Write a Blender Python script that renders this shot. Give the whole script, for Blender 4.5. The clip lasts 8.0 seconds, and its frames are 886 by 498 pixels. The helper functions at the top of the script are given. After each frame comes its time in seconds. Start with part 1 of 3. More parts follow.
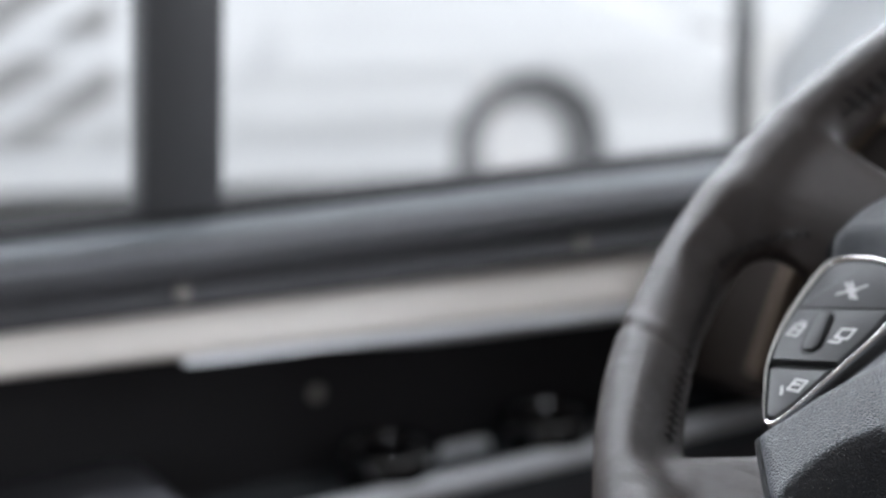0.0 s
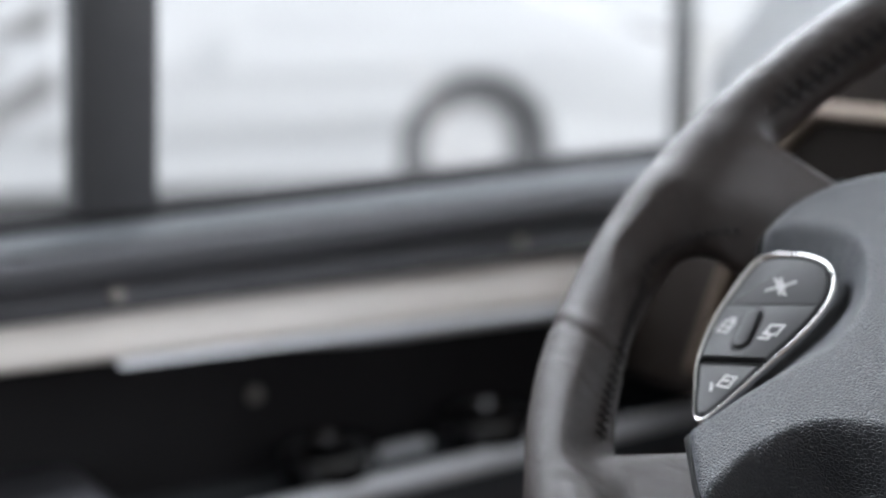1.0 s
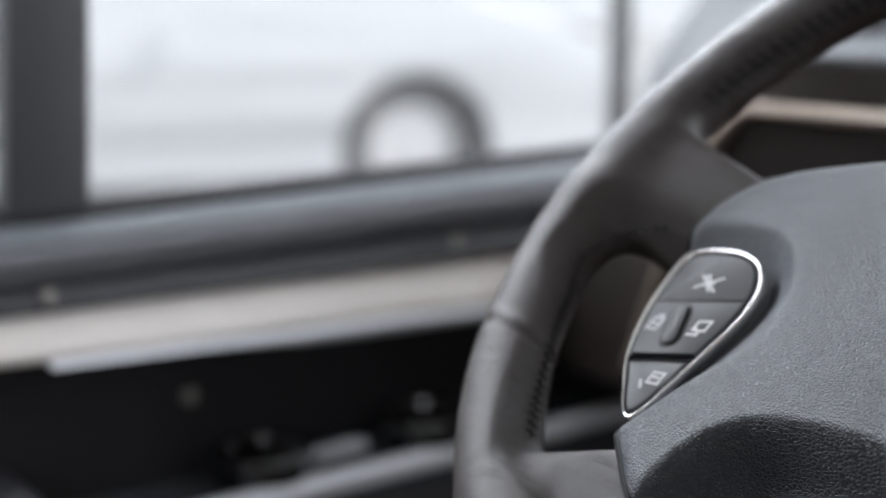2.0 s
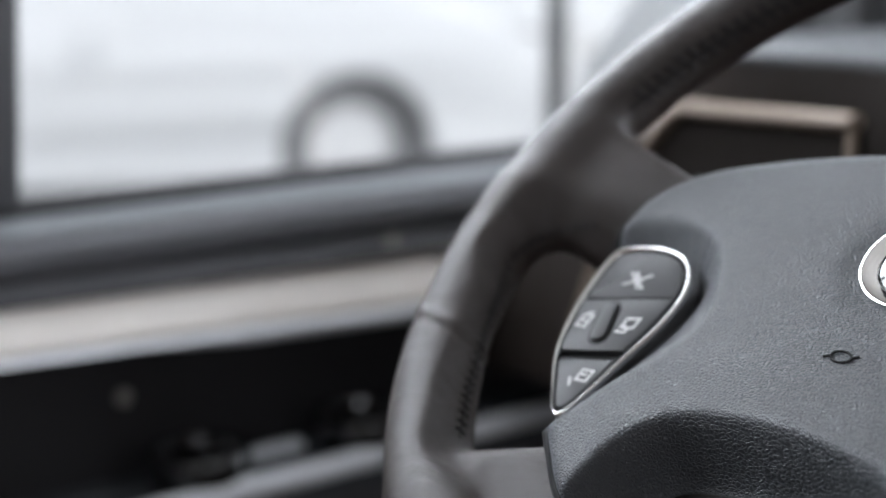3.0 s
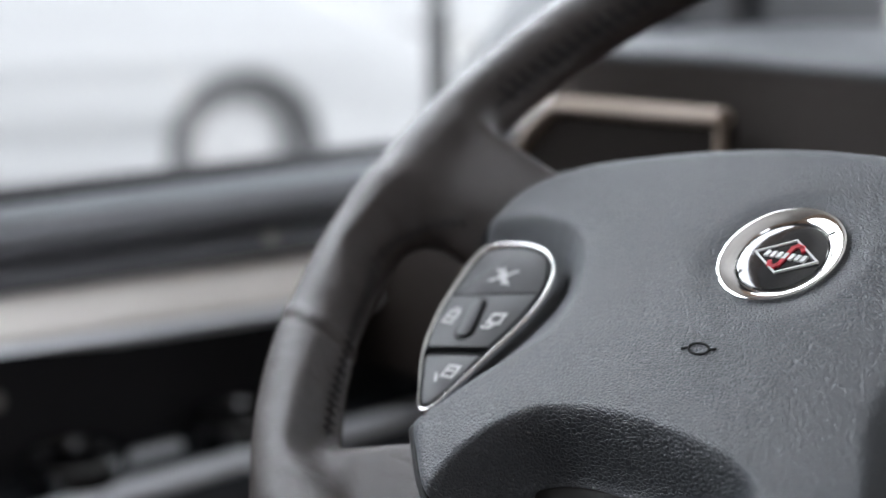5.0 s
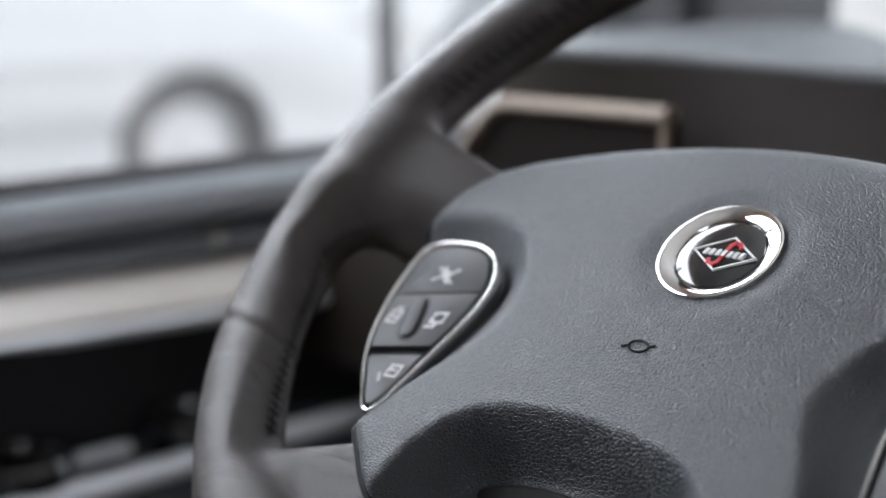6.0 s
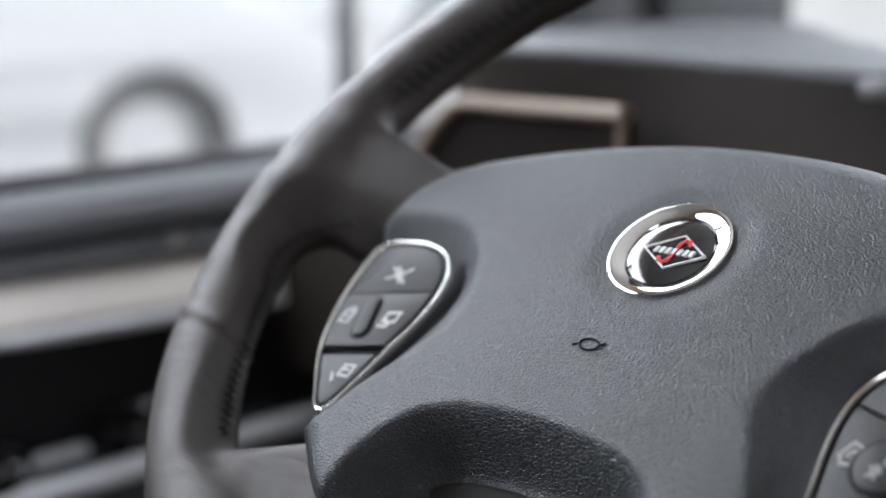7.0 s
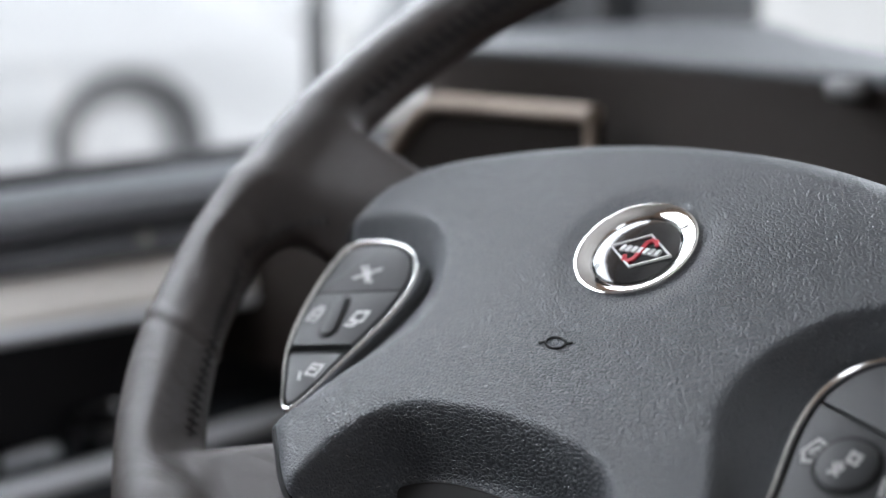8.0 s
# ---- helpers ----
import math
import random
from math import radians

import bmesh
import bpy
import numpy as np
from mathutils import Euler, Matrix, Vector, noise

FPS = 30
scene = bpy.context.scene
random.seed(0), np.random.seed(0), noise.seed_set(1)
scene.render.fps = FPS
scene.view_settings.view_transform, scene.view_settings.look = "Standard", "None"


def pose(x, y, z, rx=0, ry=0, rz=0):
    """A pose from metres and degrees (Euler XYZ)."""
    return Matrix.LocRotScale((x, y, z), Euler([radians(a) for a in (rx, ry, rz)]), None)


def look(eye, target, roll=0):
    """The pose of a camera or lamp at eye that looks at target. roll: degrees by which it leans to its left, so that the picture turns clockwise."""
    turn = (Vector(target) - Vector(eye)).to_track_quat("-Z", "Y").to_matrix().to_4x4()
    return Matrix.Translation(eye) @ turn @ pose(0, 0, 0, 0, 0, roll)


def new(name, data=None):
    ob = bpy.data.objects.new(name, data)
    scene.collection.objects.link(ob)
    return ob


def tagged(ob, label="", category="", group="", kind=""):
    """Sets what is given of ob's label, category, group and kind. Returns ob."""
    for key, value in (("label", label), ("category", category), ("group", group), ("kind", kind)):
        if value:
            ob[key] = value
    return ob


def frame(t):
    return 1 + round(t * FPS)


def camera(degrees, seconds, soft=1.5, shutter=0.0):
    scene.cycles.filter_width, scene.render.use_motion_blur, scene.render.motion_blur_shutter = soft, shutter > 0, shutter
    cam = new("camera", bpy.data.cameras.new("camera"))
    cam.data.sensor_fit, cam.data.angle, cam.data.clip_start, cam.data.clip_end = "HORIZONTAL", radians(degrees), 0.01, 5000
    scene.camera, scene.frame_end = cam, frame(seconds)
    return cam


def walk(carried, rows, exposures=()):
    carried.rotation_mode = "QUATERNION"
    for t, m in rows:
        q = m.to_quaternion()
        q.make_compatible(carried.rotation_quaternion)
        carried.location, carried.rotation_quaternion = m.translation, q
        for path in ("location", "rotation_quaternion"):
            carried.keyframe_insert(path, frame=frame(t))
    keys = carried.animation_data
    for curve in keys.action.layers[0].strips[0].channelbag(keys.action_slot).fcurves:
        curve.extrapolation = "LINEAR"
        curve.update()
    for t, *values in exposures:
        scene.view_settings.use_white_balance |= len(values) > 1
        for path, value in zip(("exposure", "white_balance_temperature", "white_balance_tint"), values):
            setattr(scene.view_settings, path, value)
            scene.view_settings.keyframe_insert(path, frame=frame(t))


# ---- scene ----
# Driver's place of a motorhome: x to the right, y ahead, z up, the ground outside at z = 0.
cam = camera(33.56, 8.0)
cam.data.dof.use_dof = True
cam.data.dof.focus_distance = 0.525
cam.data.dof.aperture_fstop = 4.5
ROWS = [
    (0.0, 0.3029, -0.4704, 1.4172, 78.248, 1.031, 59.328),
    (0.5, 0.3035, -0.4664, 1.4161, 78.260, 0.966, 58.322),
    (1.0, 0.3041, -0.4629, 1.4151, 78.265, 0.864, 57.264),
    (1.5, 0.3048, -0.4599, 1.4142, 78.265, 0.743, 56.168),
    (3.0, 0.3077, -0.4522, 1.4125, 78.233, 0.382, 52.783),
    (3.5, 0.3091, -0.4500, 1.4123, 78.212, 0.291, 51.665),
    (4.0, 0.3106, -0.4479, 1.4122, 78.186, 0.222, 50.574),
    (4.5, 0.3124, -0.4458, 1.4122, 78.155, 0.176, 49.521),
    (6.0, 0.3181, -0.4405, 1.4128, 78.051, 0.141, 46.714),
    (6.5, 0.3200, -0.4390, 1.4131, 78.020, 0.140, 45.934),
    (7.0, 0.3217, -0.4379, 1.4132, 77.998, 0.127, 45.251),
    (7.5, 0.3231, -0.4372, 1.4133, 77.989, 0.086, 44.676),
    (8.0, 0.3242, -0.4370, 1.4131, 78.000, 0.000, 44.219),
]
EXPOSURE = 0.5
walk(cam, [(t, pose(*r)) for t, *r in ROWS], [(0.0, EXPOSURE, 6150, 13), (8.0, EXPOSURE, 6150, 13)])

# ---- light ----
world = bpy.data.worlds.new("sky")
scene.world = world
world.use_nodes = True
wn = world.node_tree
sky = wn.nodes.new("ShaderNodeTexSky")
sky.sky_type = "NISHITA"
sky.sun_disc = False
sky.sun_elevation = radians(54.6)
sky.sun_rotation = radians(39.3)
sky.air_density, sky.dust_density, sky.ozone_density = 1.0, 4.0, 1.0
# thin white cloud over the whole sky
cloud = wn.nodes.new("ShaderNodeHueSaturation")
cloud.inputs["Saturation"].default_value = 0.15
wn.links.new(sky.outputs["Color"], cloud.inputs["Color"])
wn.links.new(cloud.outputs["Color"], wn.nodes["Background"].inputs["Color"])
wn.nodes["Background"].inputs["Strength"].default_value = 0.15

sun_data = bpy.data.lights.new("sun", "SUN")
sun_data.energy, sun_data.angle, sun_data.color = 1.0, radians(12), (1.0, 0.96, 0.9)
sun = new("sun", sun_data)
sun.matrix_world = look((3.6, 4.4, 8), (0, 0, 0))


def window_light(name, place, target, wide, high, power):
    """An area lamp at an opening, added to the sky's own light."""
    d = bpy.data.lights.new(name, "AREA")
    d.shape, d.size, d.size_y, d.energy, d.color = "RECTANGLE", wide, high, power, (0.95, 0.98, 1.0)
    new(name, d).matrix_world = look(place, target)


window_light("windscreen_daylight", (0.55, 1.29, 1.82), (0.4, -0.5, 1.2), 2.4, 0.66, 21)
window_light("left_window_daylight", (-0.77, 0.0, 1.78), (0.3, 0.0, 1.2), 1.5, 0.42, 16.5)
# added fill from the unseen right rear, brightens the door trim and rim
window_light("right_rear_fill", (1.86, -1.6, 1.62), (-0.7, -0.2, 1.1), 0.9, 0.7, 5)


# ---- materials ----
def material(name, base, rough=0.5, metal=0.0, grain=0.0, grain_scale=400.0, vary=0.12, vary_scale=9.0, kind="noise",
             spec=0.5, coat=0.0, stretch=(1, 1, 1), rough_vary=0.08, sheen=0.0, wrinkle=0.0):
    """A surface with tone variation at two scales, uneven gloss and a fine relief."""
    m = bpy.data.materials.new(name)
    m.use_nodes = True
    nt = m.node_tree
    bs = nt.nodes["Principled BSDF"]
    co = nt.nodes.new("ShaderNodeTexCoord")
    mp = nt.nodes.new("ShaderNodeMapping")
    mp.inputs["Scale"].default_value = stretch
    nt.links.new(co.outputs["Object"], mp.inputs["Vector"])
    big = nt.nodes.new("ShaderNodeTexNoise")
    big.inputs["Scale"].default_value = vary_scale
    big.inputs["Detail"].default_value = 5
    fine = nt.nodes.new("ShaderNodeTexNoise")
    fine.inputs["Scale"].default_value = vary_scale * 14
    fine.inputs["Detail"].default_value = 3
    for n in (big, fine):
        nt.links.new(mp.outputs["Vector"], n.inputs["Vector"])
    add = nt.nodes.new("ShaderNodeMath")
    add.operation = "MULTIPLY_ADD"
    nt.links.new(fine.outputs["Fac"], add.inputs[0])
    add.inputs[1].default_value = 0.5
    nt.links.new(big.outputs["Fac"], add.inputs[2])
    ramp = nt.nodes.new("ShaderNodeMapRange")
    ramp.inputs["From Min"].default_value, ramp.inputs["From Max"].default_value = 0.4, 1.1
    ramp.inputs["To Min"].default_value, ramp.inputs["To Max"].default_value = 1 - vary, 1 + vary
    nt.links.new(add.outputs[0], ramp.inputs["Value"])
    mul = nt.nodes.new("ShaderNodeVectorMath")
    mul.operation = "SCALE"
    mul.inputs[0].default_value = base
    nt.links.new(ramp.outputs["Result"], mul.inputs["Scale"])
    nt.links.new(mul.outputs[0], bs.inputs["Base Color"])
    rr = nt.nodes.new("ShaderNodeMapRange")
    rr.inputs["To Min"].default_value, rr.inputs["To Max"].default_value = max(0.02, rough - rough_vary), min(1, rough + rough_vary)
    nt.links.new(fine.outputs["Fac"], rr.inputs["Value"])
    nt.links.new(rr.outputs["Result"], bs.inputs["Roughness"])
    bs.inputs["Metallic"].default_value = metal
    bs.inputs["Specular IOR Level"].default_value = spec
    bs.inputs["Coat Weight"].default_value = coat
    bs.inputs["Coat Roughness"].default_value = 0.08
    bs.inputs["Sheen Weight"].default_value = sheen
    if grain:
        bump = nt.nodes.new("ShaderNodeBump")
        bump.inputs["Strength"].default_value = 1.0
        bump.inputs["Distance"].default_value = grain
        if kind == "leather":
            warp = nt.nodes.new("ShaderNodeTexNoise")
            warp.inputs["Scale"].default_value = grain_scale * 0.6
            nt.links.new(mp.outputs["Vector"], warp.inputs["Vector"])
            mixv = nt.nodes.new("ShaderNodeVectorMath")
            mixv.operation = "MULTIPLY_ADD"
            mixv.inputs[1].default_value = (0.4 / grain_scale,) * 3
            nt.links.new(warp.outputs["Color"], mixv.inputs[0])
            nt.links.new(mp.outputs["Vector"], mixv.inputs[2])
            cell = nt.nodes.new("ShaderNodeTexVoronoi")
            cell.feature = "DISTANCE_TO_EDGE"
            cell.inputs["Scale"].default_value = grain_scale
            nt.links.new(mixv.outputs[0], cell.inputs["Vector"])
            inv = nt.nodes.new("ShaderNodeMapRange")
            inv.interpolation_type = "SMOOTHSTEP"
            inv.inputs["From Max"].default_value = 0.24
            nt.links.new(cell.outputs["Distance"], inv.inputs["Value"])
            pores = nt.nodes.new("ShaderNodeTexNoise")
            pores.inputs["Scale"].default_value = grain_scale * 0.45
            pores.inputs["Detail"].default_value = 6
            nt.links.new(mp.outputs["Vector"], pores.inputs["Vector"])
            tot = nt.nodes.new("ShaderNodeMath")
            tot.operation = "MULTIPLY_ADD"
            tot.inputs[1].default_value = 0.18
            nt.links.new(inv.outputs[0], tot.inputs[2])
            nt.links.new(pores.outputs["Fac"], tot.inputs[0])
            nt.links.new(tot.outputs[0], bump.inputs["Height"])
        else:
            tex = nt.nodes.new("ShaderNodeTexNoise")
            tex.inputs["Scale"].default_value = grain_scale
            tex.inputs["Detail"].default_value = 4
            nt.links.new(mp.outputs["Vector"], tex.inputs["Vector"])
            nt.links.new(tex.outputs["Fac"], bump.inputs["Height"])
        if wrinkle:
            folds = nt.nodes.new("ShaderNodeTexNoise")
            folds.inputs["Scale"].default_value = 38
            folds.inputs["Detail"].default_value = 3
            folds.inputs["Distortion"].default_value = 0.8
            fold_map = nt.nodes.new("ShaderNodeMapping")
            fold_map.inputs["Scale"].default_value = (0.8, 1.5, 0.8)
            nt.links.new(co.outputs["Object"], fold_map.inputs["Vector"])
            nt.links.new(fold_map.outputs["Vector"], folds.inputs["Vector"])
            fb = nt.nodes.new("ShaderNodeBump")
            fb.inputs["Distance"].default_value = wrinkle
            nt.links.new(folds.outputs["Fac"], fb.inputs["Height"])
            nt.links.new(fb.outputs["Normal"], bump.inputs["Normal"])
        nt.links.new(bump.outputs["Normal"], bs.inputs["Normal"])
    return m


def glass_material(name):
    m = bpy.data.materials.new(name)
    m.use_nodes = True
    bs = m.node_tree.nodes["Principled BSDF"]
    bs.inputs["Base Color"].default_value = (0.95, 0.98, 0.97, 1)
    bs.inputs["Roughness"].default_value = 0.01
    bs.inputs["IOR"].default_value = 1.45
    bs.inputs["Transmission Weight"].default_value = 1.0
    return m


RIM_LEATHER = material("rim_leather", (0.024, 0.0168, 0.0138), 0.40, grain=0.00009, grain_scale=1300, kind="leather", vary=0.2, vary_scale=30, wrinkle=0.0019)
PAD_VINYL = material("grained_vinyl", (0.045, 0.049, 0.055), 0.46, grain=0.00031, grain_scale=640, kind="leather", vary=0.08, vary_scale=20, stretch=(0.82, 1.2, 1))
THREAD = material("dark_thread", (0.008, 0.007, 0.007), 0.7, grain=0.0001, grain_scale=3000)
CHROME = material("chrome", (0.85, 0.84, 0.82), 0.07, 1.0, vary=0.03, rough_vary=0.03)
SATIN_CHROME = material("satin_chrome", (0.86, 0.855, 0.84), 0.22, 1.0, vary=0.05, rough_vary=0.05)
KEY_PLASTIC = material("key_plastic", (0.018, 0.019, 0.020), 0.5, spec=0.35, grain=0.00004, grain_scale=2500)
GAP_BLACK = material("gap_black", (0.008, 0.008, 0.008), 0.6, spec=0.15)
COVER_BLACK = material("cover_black", (0.010, 0.009, 0.008), 0.65, spec=0.2)
RECESS = material("recess_shade_brown", (0.010, 0.0075, 0.006), 0.85, spec=0.15)
GLOSS_BLACK = material("gloss_black", (0.012, 0.012, 0.013), 0.12, coat=1.0, rough_vary=0.03)
MARK_GREY = material("mark_grey", (0.30, 0.295, 0.29), 0.5)
MARK_WHITE = material("mark_white", (0.55, 0.55, 0.55), 0.35)
MARK_RED = material("mark_red", (0.50, 0.02, 0.035), 0.35)
DASH_DARK = material("dash_dark", (0.020, 0.0145, 0.0115), 0.6, spec=0.3, grain=0.0003, grain_scale=500, kind="leather")
# the sky's sheen on the dash top, put into a paler, bluer base colour
DASH_TOP_SKYLIT = material("dash_top_skylit", (0.028, 0.031, 0.034), 0.45, grain=0.0003, grain_scale=500, kind="leather")
TAN_TRIM = material("tan_trim", (0.20, 0.155, 0.118), 0.7, grain=0.0001, grain_scale=900)
DOOR_GREY = material("door_grey", (0.047, 0.047, 0.053), 0.45, grain=0.0002, grain_scale=600, kind="leather")
DOOR_BLACK = material("door_black", (0.016, 0.0155, 0.017), 0.55, spec=0.4, grain=0.0002, grain_scale=600)
BEIGE_TRIM = material("beige_trim", (0.76, 0.72, 0.67), 0.40, grain=0.0001, grain_scale=500, stretch=(1, 0.1, 1))
# paler than DOOR_GREY: the sill's highlight is partly in this colour
SILL_TOP = material("sill_top", (0.065, 0.070, 0.075), 0.34)
METAL_STRIP = material("silver_strip", (0.76, 0.79, 0.83), 0.35, 0.0, grain=0.00005, grain_scale=900, stretch=(1, 0.05, 1))
FRAME_GREY = material("window_frame_grey", (0.056, 0.057, 0.061), 0.5, grain=0.0001, grain_scale=700)
LINING = material("ceiling_lining", (0.50, 0.485, 0.46), 0.85, grain=0.0006, grain_scale=500)
WALL_BEIGE = material("wall_brown", (0.24, 0.17, 0.12), 0.7, grain=0.0004, grain_scale=300)
CARPET = material("carpet", (0.07, 0.065, 0.06), 0.95, grain=0.002, grain_scale=400)
CONCRETE = material("concrete", (0.50, 0.50, 0.49), 0.85, grain=0.002, grain_scale=60, vary_scale=0.6, vary=0.15)
CAR_WHITE = material("white_car_paint", (0.78, 0.79, 0.80), 0.25, coat=1.0, vary=0.02)
# rubber paled so that its colour carries the bright outdoor haze
TYRE = material("hazed_tyre_rubber", (0.19, 0.19, 0.195), 0.8, grain=0.001, grain_scale=120)
ALLOY = material("pale_wheel_cover", (0.82, 0.82, 0.82), 0.3, 0.0)
CAR_GLASS = material("dark_car_glass", (0.03, 0.035, 0.04), 0.05, coat=1.0)
LENS = material("lamp_lens", (0.80, 0.81, 0.82), 0.3, coat=1.0)
WHITE_CLAD = material("white_cladding", (0.72, 0.73, 0.74), 0.5, grain=0.002, grain_scale=40, vary_scale=1.5)
PALE_BOARD = material("pale_board", (0.60, 0.60, 0.58), 0.7, grain=0.002, grain_scale=60, vary=0.2)
SHELF_GREY = material("shelf_grey", (0.085, 0.092, 0.10), 0.24)
SCREW = material("dull_screw", (0.32, 0.30, 0.275), 0.45, 0.3)
TRIM_GREY = material("trim_grey", (0.12, 0.12, 0.12), 0.4)
BRACKET_GREY = material("bracket_grey", (0.36, 0.365, 0.37), 0.45)
PILLAR_GREY = material("pillar_grey", (0.032, 0.034, 0.037), 0.6, grain=0.0003, grain_scale=500)
GRAPHIC_GREY = material("grey_graphic", (0.33, 0.325, 0.32), 0.4)
GLASS = glass_material("window_glass")


# ---- mesh helpers ----
def part(name, bm, mat, parent=None, label="", smooth=True):
    me = bpy.data.meshes.new(name)
    bm.normal_update()
    bm.to_mesh(me)
    bm.free()
    me.materials.append(mat)
    if smooth:
        me.polygons.foreach_set("use_smooth", [True] * len(me.polygons))
        me.set_sharp_from_angle(angle=radians(38))
    ob = new(name, me)
    if parent:
        ob.parent = parent
    if label:
        ob["label"] = label
    return ob


def raw(name, verts, faces, mat, parent=None, label=""):
    me = bpy.data.meshes.new(name)
    me.from_pydata([tuple(map(float, v)) for v in verts], [], [tuple(int(i) for i in q) for q in faces])
    me.update()
    me.polygons.foreach_set("use_smooth", [True] * len(me.polygons))
    me.materials.append(mat)
    ob = new(name, me)
    if parent:
        ob.parent = parent
    if label:
        ob["label"] = label
    return ob


def empty(name, m, label, category, group="", kind=""):
    ob = new(name)
    ob.empty_display_size = 0.05
    ob.matrix_world = m
    return tagged(ob, label, category, group, kind)


def box(x0, x1, y0, y1, z0, z1, bevel=0.0, segs=2, bm=None):
    bm2 = bmesh.new()
    bmesh.ops.create_cube(bm2, size=1, matrix=Matrix.LocRotScale(((x0 + x1) / 2, (y0 + y1) / 2, (z0 + z1) / 2), None, (x1 - x0, y1 - y0, z1 - z0)))
    if bevel:
        bmesh.ops.bevel(bm2, geom=bm2.edges[:], offset=bevel, segments=segs, affect="EDGES", profile=0.5)
    if bm is None:
        return bm2
    join(bm, bm2)
    return bm


def join(bm, other):
    me = bpy.data.meshes.new("tmp")
    other.to_mesh(me)
    other.free()
    bm.from_mesh(me)
    bpy.data.meshes.remove(me)


def lathe(profile, segs=64, closed=False, m=None):
    """Turns (radius, height) points round z."""
    bm = bmesh.new()
    rings = []
    for r, h in profile:
        if r < 1e-6:
            rings.append([bm.verts.new((0, 0, h))])
        else:
            rings.append([bm.verts.new((r * math.cos(2 * math.pi * k / segs), r * math.sin(2 * math.pi * k / segs), h)) for k in range(segs)])
    pairs = list(zip(rings, rings[1:]))
    if closed:
        pairs.append((rings[-1], rings[0]))
    for a, b in pairs:
        for k in range(segs):
            q = [a[k % len(a)], a[(k + 1) % len(a)], b[(k + 1) % len(b)], b[k % len(b)]]
            q = list(dict.fromkeys(q))
            if len(q) > 2:
                bm.faces.new(q)
    bmesh.ops.recalc_face_normals(bm, faces=bm.faces[:])
    if m is not None:
        bm.transform(m)
    return bm


def extrude_y(profile, y0, y1, bevel=0.0, slope=0.0, cuts=1):
    """A solid whose (x, z) outline runs along y; slope lifts it along the way."""
    bm = bmesh.new()
    rings = []
    for k in range(cuts + 1):
        y = y0 + (y1 - y0) * k / cuts
        rings.append([bm.verts.new((x, y, z + slope * y)) for x, z in profile])
    n = len(profile)
    for a, b in zip(rings, rings[1:]):
        for k in range(n):
            bm.faces.new((a[k], a[(k + 1) % n], b[(k + 1) % n], b[k]))
    bm.faces.new(rings[0])
    bm.faces.new(rings[-1][::-1])
    bmesh.ops.recalc_face_normals(bm, faces=bm.faces[:])
    if bevel:
        bmesh.ops.bevel(bm, geom=[e for e in bm.edges if len(e.link_faces) == 2 and e.calc_face_angle(0) > 0.3], offset=bevel, segments=3, affect="EDGES", profile=0.5)
    return bm


def extrude_x(profile, x0, x1, bevel=0.0):
    bm = extrude_y([(-y, z) for y, z in profile], x0, x1, bevel)
    bm.transform(Matrix.Rotation(radians(-90), 4, "Z"))
    return bm


def smooth_loop(points, per=8):
    """A closed, rounded outline through a few points."""
    out, n = [], len(points)
    for k in range(n):
        p0, p1, p2, p3 = (Vector(points[(k + j - 1) % n]) for j in range(4))
        for s in range(per):
            t = s / per
            out.append(0.5 * (2 * p1 + (p2 - p0) * t + (2 * p0 - 5 * p1 + 4 * p2 - p3) * t * t + (3 * p1 - p0 - 3 * p2 + p3) * t ** 3))
    return out


def prism(outline, z0, z1, bevel=0.0, segs=2):
    """A flat solid with an outline in x, y."""
    bm = bmesh.new()
    lo = [bm.verts.new((p[0], p[1], z0)) for p in outline]
    hi = [bm.verts.new((p[0], p[1], z1)) for p in outline]
    n = len(lo)
    for k in range(n):
        bm.faces.new((lo[k], lo[(k + 1) % n], hi[(k + 1) % n], hi[k]))
    bm.faces.new(lo[::-1])
    top = bm.faces.new(hi)
    bmesh.ops.recalc_face_normals(bm, faces=bm.faces[:])
    if bevel:
        bmesh.ops.bevel(bm, geom=list(top.edges), offset=bevel, segments=segs, affect="EDGES", profile=0.5)
    return bm


def tube(points, radius, closed=False, sides=10, flat=1.0, up=Vector((0, 0, 1))):
    """A round or flattened bar along a line of points."""
    bm = bmesh.new()
    pts = [Vector(p) for p in points]
    n = len(pts)
    rings = []
    for k, p in enumerate(pts):
        a = pts[(k - 1) % n] if closed or k else p
        b = pts[(k + 1) % n] if closed or k < n - 1 else p
        d = (b - a).normalized()
        s = d.cross(up).normalized()
        u = s.cross(d)
        rings.append([bm.verts.new(p + s * radius * math.cos(2 * math.pi * j / sides) + u * radius * flat * math.sin(2 * math.pi * j / sides)) for j in range(sides)])
    for k in range(n if closed else n - 1):
        a, b = rings[k], rings[(k + 1) % n]
        for j in range(sides):
            bm.faces.new((a[j], a[(j + 1) % sides], b[(j + 1) % sides], b[j]))
    if not closed:
        bm.faces.new(rings[0])
        bm.faces.new(rings[-1])
    bmesh.ops.recalc_face_normals(bm, faces=bm.faces[:])
    return bm


